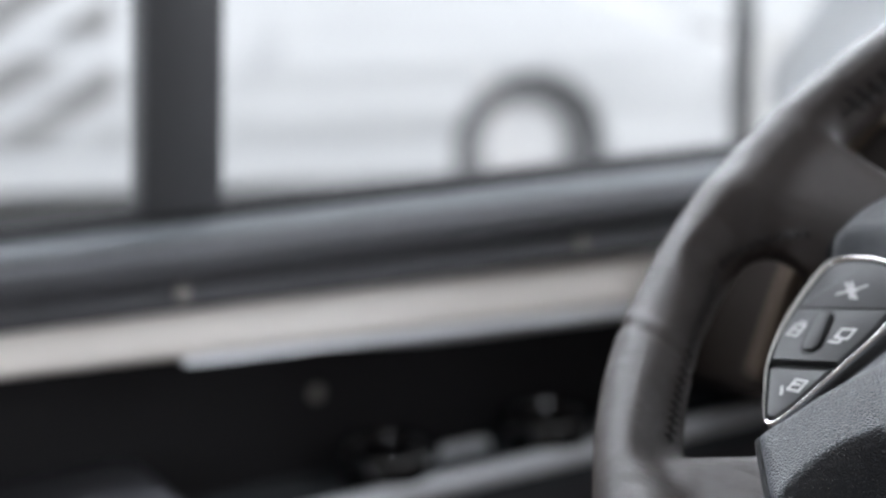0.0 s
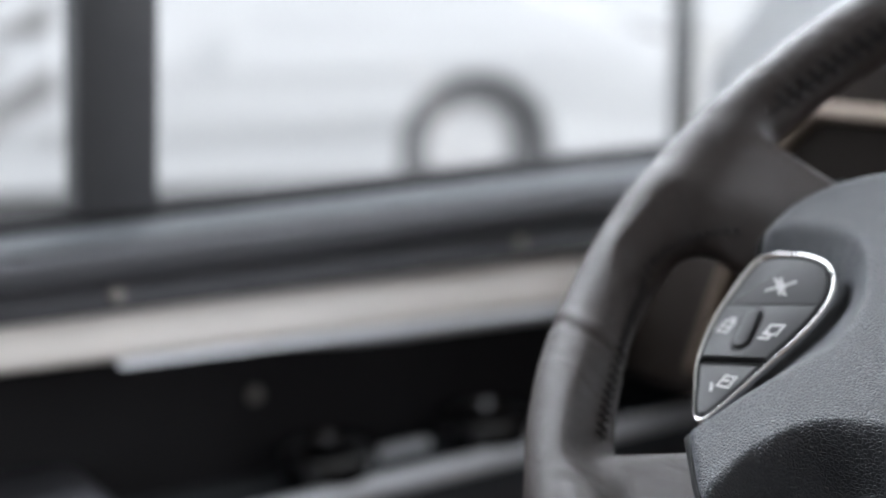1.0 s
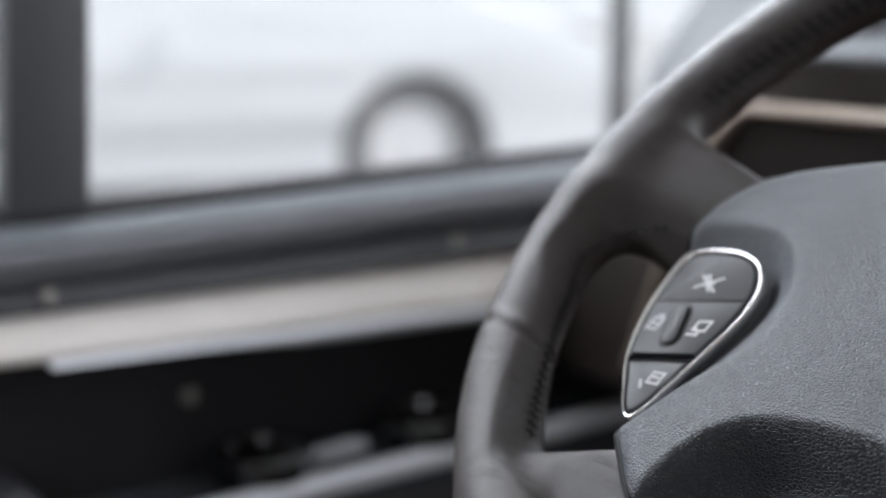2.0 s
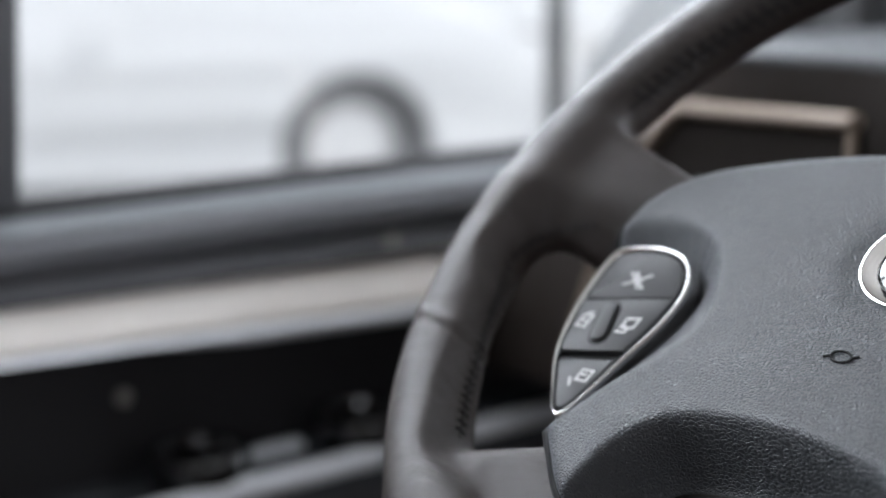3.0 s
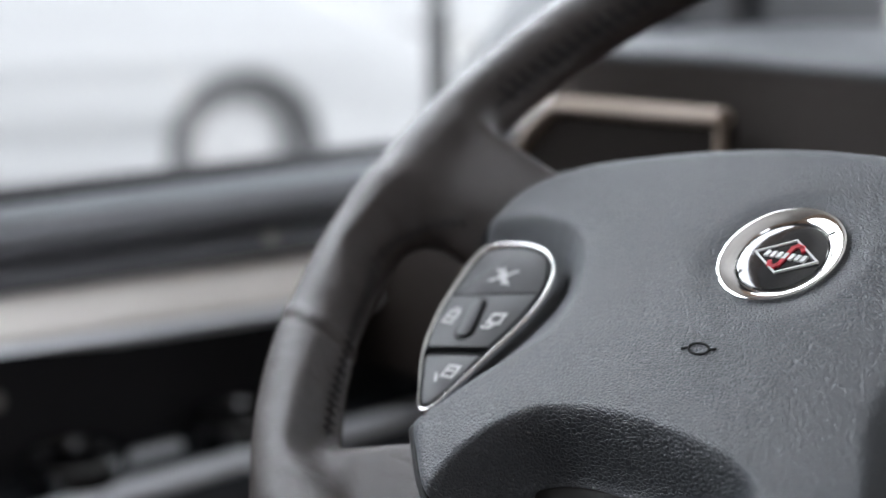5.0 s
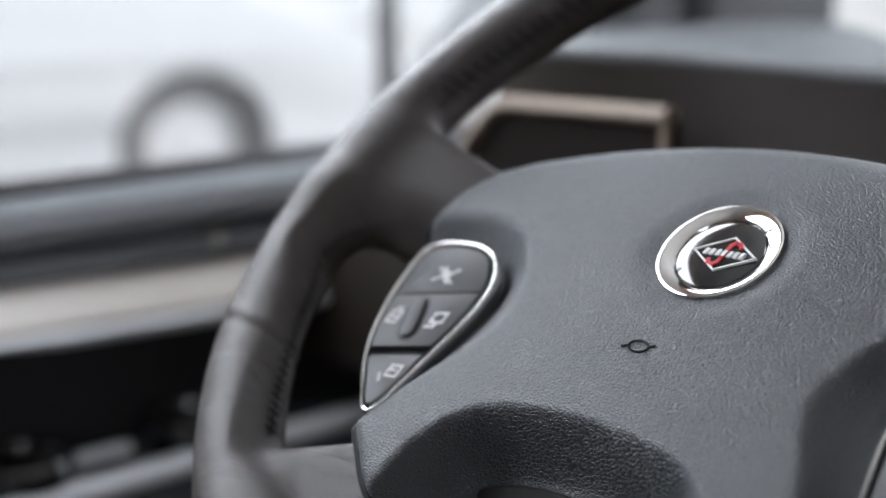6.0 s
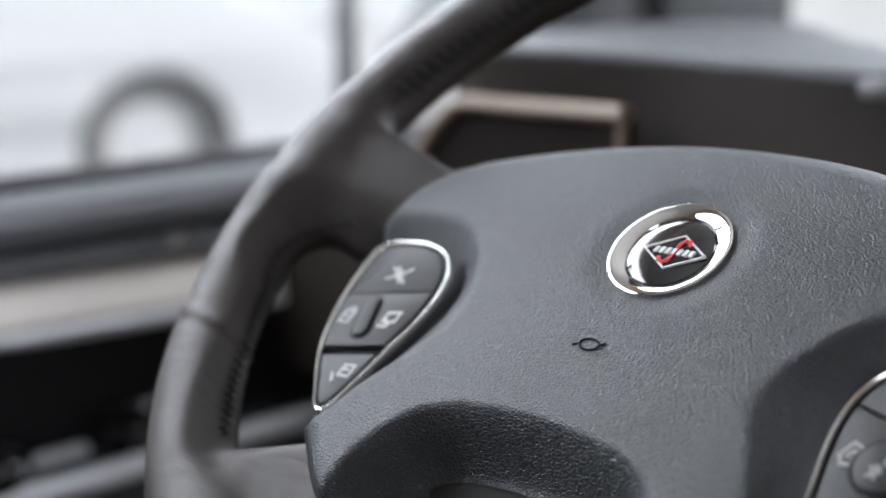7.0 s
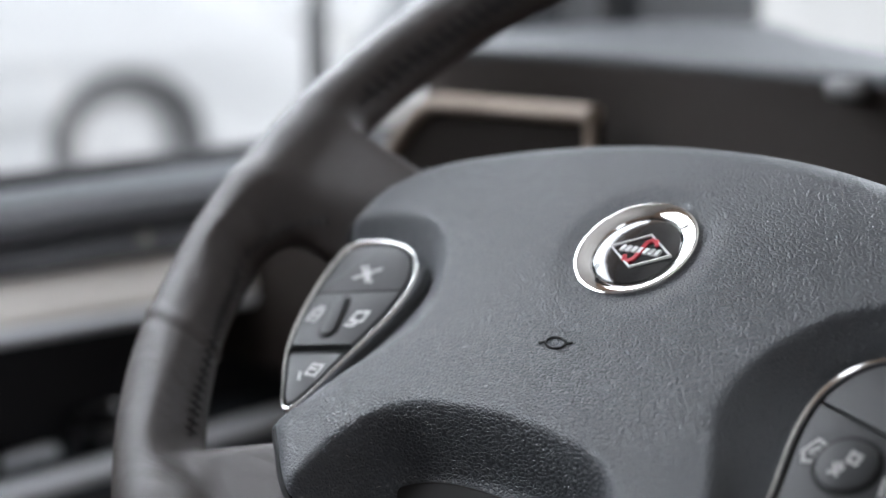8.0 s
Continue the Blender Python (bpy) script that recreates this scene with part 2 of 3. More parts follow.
def surface_net(f, origin, step):
    """Vertices and quads of the surface where the field f is zero."""
    n = np.array(f.shape) - 1
    acc, cnt, crossed = np.zeros((*n, 3)), np.zeros(n), []
    for ax in range(3):
        b, c = [k for k in range(3) if k != ax]
        lo, hi = [slice(None)] * 3, [slice(None)] * 3
        lo[ax], hi[ax] = slice(0, -1), slice(1, None)
        f0, f1 = f[tuple(lo)], f[tuple(hi)]
        cross = (f0 < 0) != (f1 < 0)
        pos = np.stack(np.indices(f0.shape), -1).astype(float)
        pos[..., ax] += np.where(cross, f0 / np.where(cross, f0 - f1, 1), 0)
        for db in (0, 1):
            for dc in (0, 1):
                sl = [slice(None)] * 3
                sl[b], sl[c] = slice(db, db + n[b]), slice(dc, dc + n[c])
                m = cross[tuple(sl)]
                acc += pos[tuple(sl)] * m[..., None]
                cnt += m
        crossed.append((ax, b, c, cross, f0 < 0))
    live = cnt > 0
    index = -np.ones(n, int)
    index[live] = np.arange(live.sum())
    verts = np.array(origin) + step * acc[live] / cnt[live][:, None]
    quads = []
    for ax, b, c, cross, neg in crossed:
        at = np.argwhere(cross)
        at = at[(at[:, b] > 0) & (at[:, b] < n[b]) & (at[:, c] > 0) & (at[:, c] < n[c])]
        q = []
        for db, dc in ((1, 1), (0, 1), (0, 0), (1, 0)):
            p = at.copy()
            p[:, b] -= db
            p[:, c] -= dc
            q.append(index[p[:, 0], p[:, 1], p[:, 2]])
        q = np.stack(q, 1)
        flip = neg[at[:, 0], at[:, 1], at[:, 2]] ^ (ax == 1)
        q[~flip] = q[~flip][:, ::-1]
        quads.append(q)
    return verts, np.concatenate(quads)


def step01(a, b, x):
    t = np.clip((x - a) / (b - a), 0, 1)
    return t * t * (3 - 2 * t)


# ---- the cab's shell ----
def shell():
    ground = part("ground", box(-400, 400, -400, 400, -0.3, 0.0), CONCRETE)
    tagged(ground, "pale worn concrete yard", "ground", kind="structure")
    floor = part("floor", box(-0.86, 1.95, -3.0, 1.30, 0.38, 0.46), CARPET)
    tagged(floor, "dark carpeted cab floor", "floor", kind="structure")
    ceiling = part("ceiling", box(-0.86, 1.95, -3.0, 1.34, 2.30, 2.38), LINING)
    tagged(ceiling, "pale fabric-lined cab ceiling", "ceiling", kind="structure")
    rear = part("wall_rear", box(-0.86, 1.95, -3.08, -3.0, 0.38, 2.38), WALL_BEIGE)
    tagged(rear, "beige wall panel behind the cab", "wall", kind="structure")
    bm = box(-0.86, -0.78, -3.0, 1.30, 0.46, 1.19)
    box(-0.86, -0.78, -3.0, -0.95, 1.19, 2.30, bm=bm)
    box(-0.86, -0.78, -0.95, 1.30, 2.02, 2.30, bm=bm)
    left = part("wall_left", bm, WALL_BEIGE, smooth=False)
    tagged(left, "left cab side with a long window opening", "wall", kind="structure")
    # unseen side; its two openings are placed to shape the light from the right
    bm = box(1.87, 1.95, -3.0, 1.30, 0.46, 1.15)
    box(1.87, 1.95, -3.0, -2.1, 1.15, 2.30, bm=bm)
    box(1.87, 1.95, -1.1, 0.25, 1.15, 2.05, bm=bm)
    box(1.87, 1.95, -2.1, 1.30, 2.05, 2.30, bm=bm)
    right = part("wall_right", bm, WALL_BEIGE, smooth=False)
    tagged(right, "unseen right cab side with two openings", "wall", kind="structure")
    bm = box(-0.86, 1.95, 1.30, 1.38, 0.38, 1.12)
    box(-0.86, 1.95, 1.30, 1.38, 2.18, 2.38, bm=bm)
    front = part("wall_front", bm, WALL_BEIGE, smooth=False)
    tagged(front, "cab front below and above the windscreen", "wall", kind="structure")
    # windscreen
    ws = empty("windscreen", pose(0.545, 1.33, 1.12), "wide clear windscreen above the dashboard", "windscreen", kind="structure")
    pane = part("pane", box(-1.36, 1.36, -0.004, 0.004, 0.0, 1.06), GLASS, ws)
    pane.visible_shadow = False


shell()


# ---- driver's door side ----
def door_side():
    door = empty("driver_door", pose(0, 0, 0), "dark grey door panel with a beige trim band and black pocket", "door panel")
    # sill: flat top with a rounded inner edge
    part("window_sill", extrude_y([(-0.775, 1.206), (-0.720, 1.206), (-0.697, 1.203), (-0.692, 1.198), (-0.690, 1.181), (-0.698, 1.178), (-0.775, 1.178)], -0.95, 0.80, 0.0015), DOOR_GREY, door)
    part("sill_top", extrude_y([(-0.775, 1.206), (-0.775, 1.217), (-0.722, 1.217), (-0.701, 1.2085), (-0.700, 1.204), (-0.720, 1.204)], -0.95, 0.80, 0.0015), SILL_TOP, door, "smooth slanting sill top")
    part("lower_sill", extrude_y([(-0.775, 1.1765), (-0.700, 1.1765), (-0.695, 1.173), (-0.690, 1.157), (-0.712, 1.150), (-0.775, 1.150)], -0.95, 0.80, 0.0015, slope=-0.018), DOOR_GREY, door)
    part("gap_strip", extrude_y([(-0.775, 1.152), (-0.716, 1.152), (-0.716, 1.140), (-0.775, 1.140)], -0.95, 0.80, slope=-0.03), DOOR_BLACK, door)
    part("trim_band", extrude_y([(-0.770, 1.160), (-0.708, 1.158), (-0.700, 1.153), (-0.686, 1.124), (-0.690, 1.118), (-0.770, 1.116)], -0.95, 0.62, 0.004, slope=-0.042), BEIGE_TRIM, door, "smooth beige trim band")
    bm = extrude_y([(-0.770, 1.118), (-0.692, 1.120), (-0.684, 1.114), (-0.692, 1.105), (-0.770, 1.103)], -0.11, 0.62, 0.0008, slope=-0.042, cuts=24)
    for v in bm.verts:
        v.co.z += 0.0135 * (1 - min(1.0, (v.co.y + 0.11) / 0.22)) * (1.110 - 0.042 * v.co.y > v.co.z)
    part("metal_strip", bm, METAL_STRIP, door, "pale metallic strip with a tapering end")
    part("pocket_back", box(-0.777, -0.765, -0.95, 0.80, 0.90, 1.12), DOOR_BLACK, door, "black recessed pocket")
    part("shelf", extrude_y([(-0.766, 0.985), (-0.690, 0.978), (-0.690, 0.950), (-0.766, 0.950)], -0.10, 0.80, 0.004), SHELF_GREY, door, "smooth grey shelf")
    part("shelf_edge", extrude_y([(-0.692, 0.990), (-0.680, 0.990), (-0.676, 0.980), (-0.680, 0.972), (-0.692, 0.972)], -0.045, 0.80, 0.003), METAL_STRIP, door, "pale metallic shelf edge")
    part("lower_panel", extrude_y([(-0.775, 0.96), (-0.690, 0.96), (-0.680, 0.90), (-0.700, 0.50), (-0.775, 0.47)], -0.95, 0.80, 0.01), DOOR_GREY, door)
    for y, z in ((-0.106, 1.170), (0.252, 1.166)):
        part("screw", lathe([(0, 0.004), (0.005, 0.003), (0.006, 0.0)], 16, False, pose(-0.694, y, z, 0, 80, 0)), SCREW, door)
    part("screw", lathe([(0, 0.005), (0.006, 0.003), (0.007, 0.0)], 16, False, pose(-0.764, 0.032, 1.052, 0, 90, 0)), SCREW, door)
    for y in (0.075, 0.235):
        cup = part("cup_holder", lathe([(0.030, 0.0), (0.040, 0.0), (0.043, 0.016), (0.044, 0.026), (0.041, 0.030), (0.036, 0.028), (0.032, 0.008), (0.030, 0.0)], 40, False, pose(-0.722, y, 0.982)), GLOSS_BLACK, door, "glossy black cup holder")
    # the shelf's bluish highlight, built as a pale block
    part("shelf_highlight", box(-0.741, -0.727, 0.111, 0.181, 0.984, 0.994, 0.003, 3), METAL_STRIP, door, "pale bar built as the highlight between the cup holders")
    part("arm_rest", box(-0.77, -0.60, -0.62, -0.118, 0.92, 1.034, 0.03, 5), DOOR_GREY, door, "padded dark grey arm rest")
    win = empty("window_1", pose(0, 0, 0), "driver's side window with a dark grey sliding frame", "window", kind="structure")
    bm = box(-0.768, -0.730, -0.117, -0.055, 1.222, 2.02, 0.005, 3)
    for v in bm.verts:
        v.co.y += (v.co.z - 1.23) * 0.06
    part("mullion", bm, FRAME_GREY, win)
    part("lower_frame", extrude_y([(-0.775, 1.208), (-0.724, 1.208), (-0.724, 1.218), (-0.730, 1.223), (-0.775, 1.223)], -0.95, 0.80, 0.002), GAP_BLACK, win, "black rubber glass seal")
    part("upper_frame", box(-0.775, -0.735, -0.95, 0.80, 2.00, 2.03, 0.004), FRAME_GREY, win)
    for y0, y1 in ((-0.95, -0.10), (-0.10, 0.80)):
        p = part("pane", box(-0.752, -0.747, y0, y1, 1.23, 2.01), GLASS, win)
        p.visible_shadow = False


door_side()


# ---- dashboard ----
def arc_path(points, radius, n=8):
    """An open line of points with its inner corners rounded."""
    out = [Vector(points[0])]
    for a, b, c in zip(points, points[1:], points[2:]):
        a, b, c = Vector(a), Vector(b), Vector(c)
        p, q = b + (a - b).normalized() * radius, b + (c - b).normalized() * radius
        for j in range(n + 1):
            t = j / n
            out.append((1 - t) ** 2 * p + 2 * t * (1 - t) * b + t * t * q)
    out.append(Vector(points[-1]))
    return out


def dashboard():
    dash = empty("dashboard", pose(0, 0, 0), "dark brown moulded dashboard, its top greyed for the sky's reflection", "dashboard")
    part("face", box(-0.55, 1.85, 0.44, 1.28, 0.75, 1.16, 0.02, 3), DASH_DARK, dash)
    plan = [(-0.50, 0.385), (-0.30, 0.388), (-0.10, 0.365), (0.02, 0.40), (0.05, 0.50), (-0.12, 0.50), (-0.27, 0.60), (-0.42, 0.76), (-0.52, 0.72)]
    loop = smooth_loop(plan, 6)
    bm = bmesh.new()
    rows = []
    for z, grow in ((1.10, 1.16), (1.20, 1.10), (1.29, 1.02), (1.327, 0.995)):
        rows.append([bm.verts.new((-0.2 + (p[0] + 0.2) * grow, p[1] + (0.010 if z < 1.31 else 0), z)) for p in loop])
    for r0, r1 in zip(rows, rows[1:]):
        for j in range(len(loop)):
            bm.faces.new((r0[j], r0[(j + 1) % len(loop)], r1[(j + 1) % len(loop)], r1[j]))
    bm.faces.new(rows[-1])
    bmesh.ops.recalc_face_normals(bm, faces=bm.faces[:])
    part("binnacle", bm, DASH_DARK, dash, "dark brown instrument binnacle")
    part("top_pad", prism(loop, 1.326, 1.334, 0.003, 3), DASH_TOP_SKYLIT, dash, "dashboard top with the sky's reflection in its grey tint")
    part("left_end", box(-0.775, -0.53, 0.362, 0.60, 1.03, 1.166, 0.012, 3), DASH_DARK, dash)
    # tan surround of the instrument recess
    line = arc_path([(-0.590, 1.06), (-0.559, 1.138), (-0.500, 1.258), (-0.466, 1.290), (-0.306, 1.293)], 0.014)
    part("instrument_surround", tube([(p[0], 0.360, p[1]) for p in line], 0.0061, False, 12, 1.6, Vector((0, 1, 0))), TAN_TRIM, dash, "smooth tan instrument surround")
    # flat plate; the recess's inner shade is put into its near-black colour
    part("instrument_recess", prism([(p[0], -p[1]) for p in line] + [(-0.306, -1.06)], 0, 0.012), RECESS, dash, "flat near-black plate for the shaded instrument recess").matrix_world = Matrix.Translation((0, 0.360, 0)) @ Matrix.Rotation(radians(-90), 4, "X")
    part("surround_side", tube([(-0.307, 0.358, 1.292), (-0.310, 0.358, 1.06)], 0.0036, False, 10), TAN_TRIM, dash, "thin tan surround edge")
    part("edge_block", box(-0.128, -0.104, 0.354, 0.372, 1.318, 1.330, 0.004, 3), TRIM_GREY, dash, "small grey block at the dashboard edge")
    # screen pillar at the front corner
    pil = empty("screen_pillar", pose(0, 0, 0), "grey trimmed pillar between side window and windscreen", "pillar")
    part("front_post", box(-0.80, -0.71, 0.80, 0.885, 1.12, 2.30, 0.012, 3), PILLAR_GREY, pil)
    part("seal", box(-0.79, -0.72, 0.885, 0.925, 1.12, 2.30, 0.004), DOOR_BLACK, pil, "black rubber seal")
    part("pillar_trim", box(-0.80, -0.70, 0.925, 1.215, 1.12, 2.30, 0.03, 4), PILLAR_GREY, pil)


dashboard()


# ---- the steering wheel (local x right, y up its face, z towards the driver; millimetres scaled) ----
RIM_R, RIM_T, RIM_H = 207.0, 17.5, 4.0


def round_bar(P, a, b, wide, thick, rnd):
    """Distance to a flattened bar from a to b, its width lying in the wheel's plane."""
    a, b = np.array(a, float), np.array(b, float)
    d = (b - a) / np.linalg.norm(b - a)
    s = np.cross((0, 0, 1), d)
    s /= np.linalg.norm(s)
    u = np.cross(d, s)
    q = P - (a + b) / 2
    L = np.linalg.norm(b - a) / 2
    e = np.stack([np.abs(q @ d) - L + rnd, np.abs(q @ s) - wide + rnd, np.abs(q @ u) - thick + rnd], -1)
    return np.linalg.norm(np.maximum(e, 0), axis=-1) + np.minimum(e.max(-1), 0) - rnd


def blend(a, b, k):
    h = np.clip(0.5 + 0.5 * (b - a) / k, 0, 1)
    return b * (1 - h) + a * h - k * h * (1 - h)


OPENING = [(131, -139), (152, -116), (172, -84), (176, -62), (171, -46), (151, -33), (136, -30), (110, -30), (80, -40), (80, -100), (96, -119), (113, -131)]


def rim_field(P):
    u, v, w = np.abs(P[..., 0]), P[..., 1], P[..., 2]
    Q = np.stack([u, v, w], -1)
    ang = np.degrees(np.arctan2(v, u))
    rho = np.hypot(u, v)
    # the sleeve's end runs slantwise round the tube
    seam = ang + 26.8 + 0.13 * (RIM_R - rho)
    r = RIM_T + 0.8 * step01(1.0, -1.0, seam) + 0.6 * np.exp(-(seam / 1.0) ** 2) - 1.2 * np.exp(-((seam + 1.5) / 0.7) ** 2)
    r = r + 0.4 * np.exp(-((ang - 6) / 14) ** 2) + 0.5 * np.exp(-((ang + 12) / 7) ** 2)
    d = np.hypot(rho - RIM_R, w - RIM_H) - r
    d = blend(d, round_bar(Q, (204, 9, 5), (112, -5, -36), 28.5, 12, 6), 10 + 12 * step01(10, -15, v))
    # thumb rest: a facet that falls from the spoke towards the opening
    facet = 0.72 * (w + 11 + 0.45 * np.clip(200 - u, 0, 70) - 0.80 * loop_distance(u, v, OPENING) - 34 * step01(-13, -24, ang) - 28 * step01(184, 210, rho) - 60 * step01(10, 30, v))
    d = -blend(-d, -facet, 5)
    d = blend(d, round_bar(Q, (144, -173, 2), (64, -126, -15), 24, 10, 9), 9)
    return d


KEY_LOOP = [(u + 3.6, v + 2.9) for u, v in [(100, -112), (116, -99), (129, -81), (137.5, -58), (141, -32), (136, -24), (118, -20), (102, -23), (91, -35), (88, -53), (92, -78)]]
HUB_HALF = [(0, 71.5), (40, 68.5), (80, 58.5), (115, 45), (137, 33), (150, 14), (153, -8), (150, -30), (145, -56), (136, -80), (122, -98), (105, -114), (90, -127), (68, -143), (34, -152), (0, -154)]


KEY_FINE = [tuple(p) for p in smooth_loop(KEY_LOOP, 3)]
BOWL_LOOP = [tuple(p) for p in smooth_loop([(-62, -175), (-66, -134), (-60, -110), (-42, -94), (0, -88.5), (42, -94), (60, -110), (66, -134), (62, -175), (0, -180)], 5)]


def loop_distance(x, y, loop):
    """Signed distance to a closed outline, inside negative."""
    d = np.full(x.shape, 1e9)
    inside = np.zeros(x.shape, bool)
    n = len(loop)
    for k in range(n):
        (ax, ay), (bx, by) = loop[k], loop[(k + 1) % n]
        ex, ey = bx - ax, by - ay
        t = np.clip(((x - ax) * ex + (y - ay) * ey) / (ex * ex + ey * ey), 0, 1)
        d = np.minimum(d, np.hypot(x - ax - t * ex, y - ay - t * ey))
        cond = (ay > y) != (by > y)
        inside ^= cond & (x < ex * (y - ay) / (ey if abs(ey) > 1e-9 else 1e-9) + ax)
    return np.where(inside, -d, d)


def hub_height(x, y):
    m = np.abs(x)
    h = -1 - np.where(y > 0, 0.05 * y + 0.0022 * y * y, 0.085 * y) - 0.00013 * m * m
    h = h - 1.8 * (1 - step01(24, 37, np.hypot(x, y))) - 5 * (1 - step01(18, 22, np.hypot(x, y)))
    key = loop_distance(m, y, KEY_FINE)
    high = step01(-62, -14, y)
    t = np.clip(key / (26 - 9 * high - 15 * step01(-55, -105, y)), 0, 1)
    h = h - (12.5 + 3.5 * high) * (1 - np.where(t < 0.75, t / 0.875, 1 - (1 - t) ** 2 / 0.21875 * 0.5 / 1.0))
    bowl = loop_distance(x, y, BOWL_LOOP)
    h = h - 25 * (1 - step01(-15, 3, bowl)) - 0.25 * np.maximum(0, -bowl - 8)
    return h


def hub_mesh(wheel):
    loop = [(u, v) for u, v in HUB_HALF] + [(-u, v) for u, v in HUB_HALF[-2:0:-1]]
    fine = np.array([tuple(p) for p in smooth_loop(loop, 12)])
    cx, cy = 0.0, -40.0
    ang = np.unwrap(np.arctan2(fine[:, 1] - cy, fine[:, 0] - cx))
    rad = np.hypot(fine[:, 0] - cx, fine[:, 1] - cy)
    order = np.argsort(np.mod(ang, 2 * np.pi))
    am, rm = np.mod(ang, 2 * np.pi)[order], rad[order]
    N, K = 360, 110
    th = np.linspace(0, 2 * np.pi, N, endpoint=False)
    R = np.interp(th, np.r_[am[-1] - 2 * np.pi, am, am[0] + 2 * np.pi], np.r_[rm[-1], rm, rm[0]])
    verts = [(cx, cy, float(hub_height(np.array(cx), np.array(cy))))]
    rings = []
    for k in range(1, K + 1):
        s = k / K
        x, y = cx + R * s * np.cos(th), cy + R * s * np.sin(th)
        wide = 8 + 8 * step01(0, 40, y)
        edge = np.clip((R * s - (R - wide)) / wide, 0, 1)
        z = hub_height(x, y) - (6 + 5 * step01(0, 40, y)) * (1 - np.sqrt(np.maximum(1 - edge ** 2, 0)))
        rings.append(np.stack([x, y, z], -1))
    skirt = rings[-1].copy()
    skirt[:, 2] -= 16
    rings.append(skirt)
    verts = np.concatenate([np.array(verts)] + rings) / 1000
    faces = [(0, 1 + j, 1 + (j + 1) % N) for j in range(N)]
    for k in range(len(rings) - 1):
        a, b = 1 + k * N, 1 + (k + 1) * N
        faces += [(a + j, b + j, b + (j + 1) % N, a + (j + 1) % N) for j in range(N)]
    return raw("hub_pad", verts, faces, PAD_VINYL, wheel, "grained dark grey vinyl hub pad")


def hub_at(x, y):
    return float(hub_height(np.array(float(x)), np.array(float(y))))


def flat_bar(a, b, width, z0, z1):
    """A small raised bar from a to b."""
    a, b = Vector(a), Vector(b)
    d = (b - a).normalized() * width / 2
    s = Vector((-d.y, d.x))
    return prism([a - d - s, b + d - s, b + d + s, a - d + s], z0, z1)


def bars(lines, width, z0, z1, m=None):
    bm = bmesh.new()
    for line in lines:
        for a, b in zip(line, line[1:]):
            join(bm, flat_bar(a, b, width, z0, z1))
    if m is not None:
        bm.transform(m)
    return bm


def pad_seam(wheel):
    """Dark joints between the leather spokes and the pad."""
    fine = [tuple(p) for p in smooth_loop([(u, v) for u, v in HUB_HALF] + [(-u, v) for u, v in HUB_HALF[-2:0:-1]], 8)]
    for sx in (1, -1):
        for lo, hi in ((-24, 31), (-146, -113)):
            run = sorted([(abs(u), v) for u, v in fine if u * sx > 20 and lo < v < hi and (v < -60 or u * sx > 112)], key=lambda q: q[1])
            pts = [(sx * (u * 1.008) / 1000, v / 1000, (hub_at(u, v) - 6.5) / 1000) for u, v in run]
            part("pad_joint", tube(pts, 0.0021, False, 8), GAP_BLACK, wheel)


def badge(wheel):
    k = 0.001
    tilt = pose(-0.0012, 0.0002, -0.0012, -4.3, 0, 0)
    ring = part("badge", lathe([(r * k, h * k) for r, h in ((17.6, -5), (24.6, -5), (24.9, -1.2), (24.6, -0.4), (24.1, -0.1), (23.5, -0.1), (18.7, -1.6), (18.2, -2.1), (17.6, -3.4))], 96, True, tilt), CHROME, wheel, "polished chrome badge ring")
    part("badge_disc", lathe([(r * k, h * k) for r, h in ((0, -0.7), (6, -0.8), (12, -1.1), (15.7, -1.6), (17.2, -2.2), (17.9, -3.8), (0, -3.8))], 72, False, tilt), GLOSS_BLACK, ring, "glossy black domed badge disc")
    dia = [(-13.5, 0), (0, 8.6), (13.5, 0), (0, -8.6), (-13.5, 0)]
    c = pose(0.0020, -0.0010, -0.0006, -4.3, 0, 1)
    part("diamond_outline", bars([[(x * k, y * k) for x, y in dia]], 0.0007, -0.0017, -0.0007, c), MARK_WHITE, ring, "thin white diamond outline")
    swoosh = [(5.0, 4.2), (4.0, 5.6), (2.0, 5.9), (0.6, 4.6), (0.2, 2.0), (-0.2, -2.0), (-0.8, -4.6), (-2.2, -5.9), (-4.2, -5.4), (-4.8, -4.0)]
    part("red_shape", bars([[(x * k, y * k) for x, y in swoosh]], 0.0016, -0.0017, -0.00062, c), MARK_RED, ring, "curved red emblem shape")
    for j in range(7):
        x = (-9.0 + 2.62 * j) * k
        slab = prism([(x, -0.0015), (x + 0.0016, -0.0015), (x + 0.0021, 0.0015), (x + 0.0005, 0.0015)], -0.0017, -0.00055)
        slab.transform(c)
        part("white_bar", slab, MARK_WHITE, ring, "plain white emblem bar")


def clip(loop, inside):
    """The part of an outline where inside(point) is not negative."""
    out, n = [], len(loop)
    for k in range(n):
        p, q = loop[k], loop[(k + 1) % n]
        fp, fq = inside(p), inside(q)
        if fp >= 0:
            out.append(p)
        if fp * fq < 0:
            t = fp / (fp - fq)
            out.append((p[0] + t * (q[0] - p[0]), p[1] + t * (q[1] - p[1])))
    return out


def capsule(a, b, r, n=10):
    a, b = Vector(a), Vector(b)
    d = (b - a).normalized()
    base = math.atan2(d.y, d.x)
    out = []
    for c, off in ((b, -90), (a, 90)):
        for j in range(n + 1):
            t = base + radians(off + 180 * j / n)
            out.append((c.x + r * math.cos(t), c.y + r * math.sin(t)))
    return out


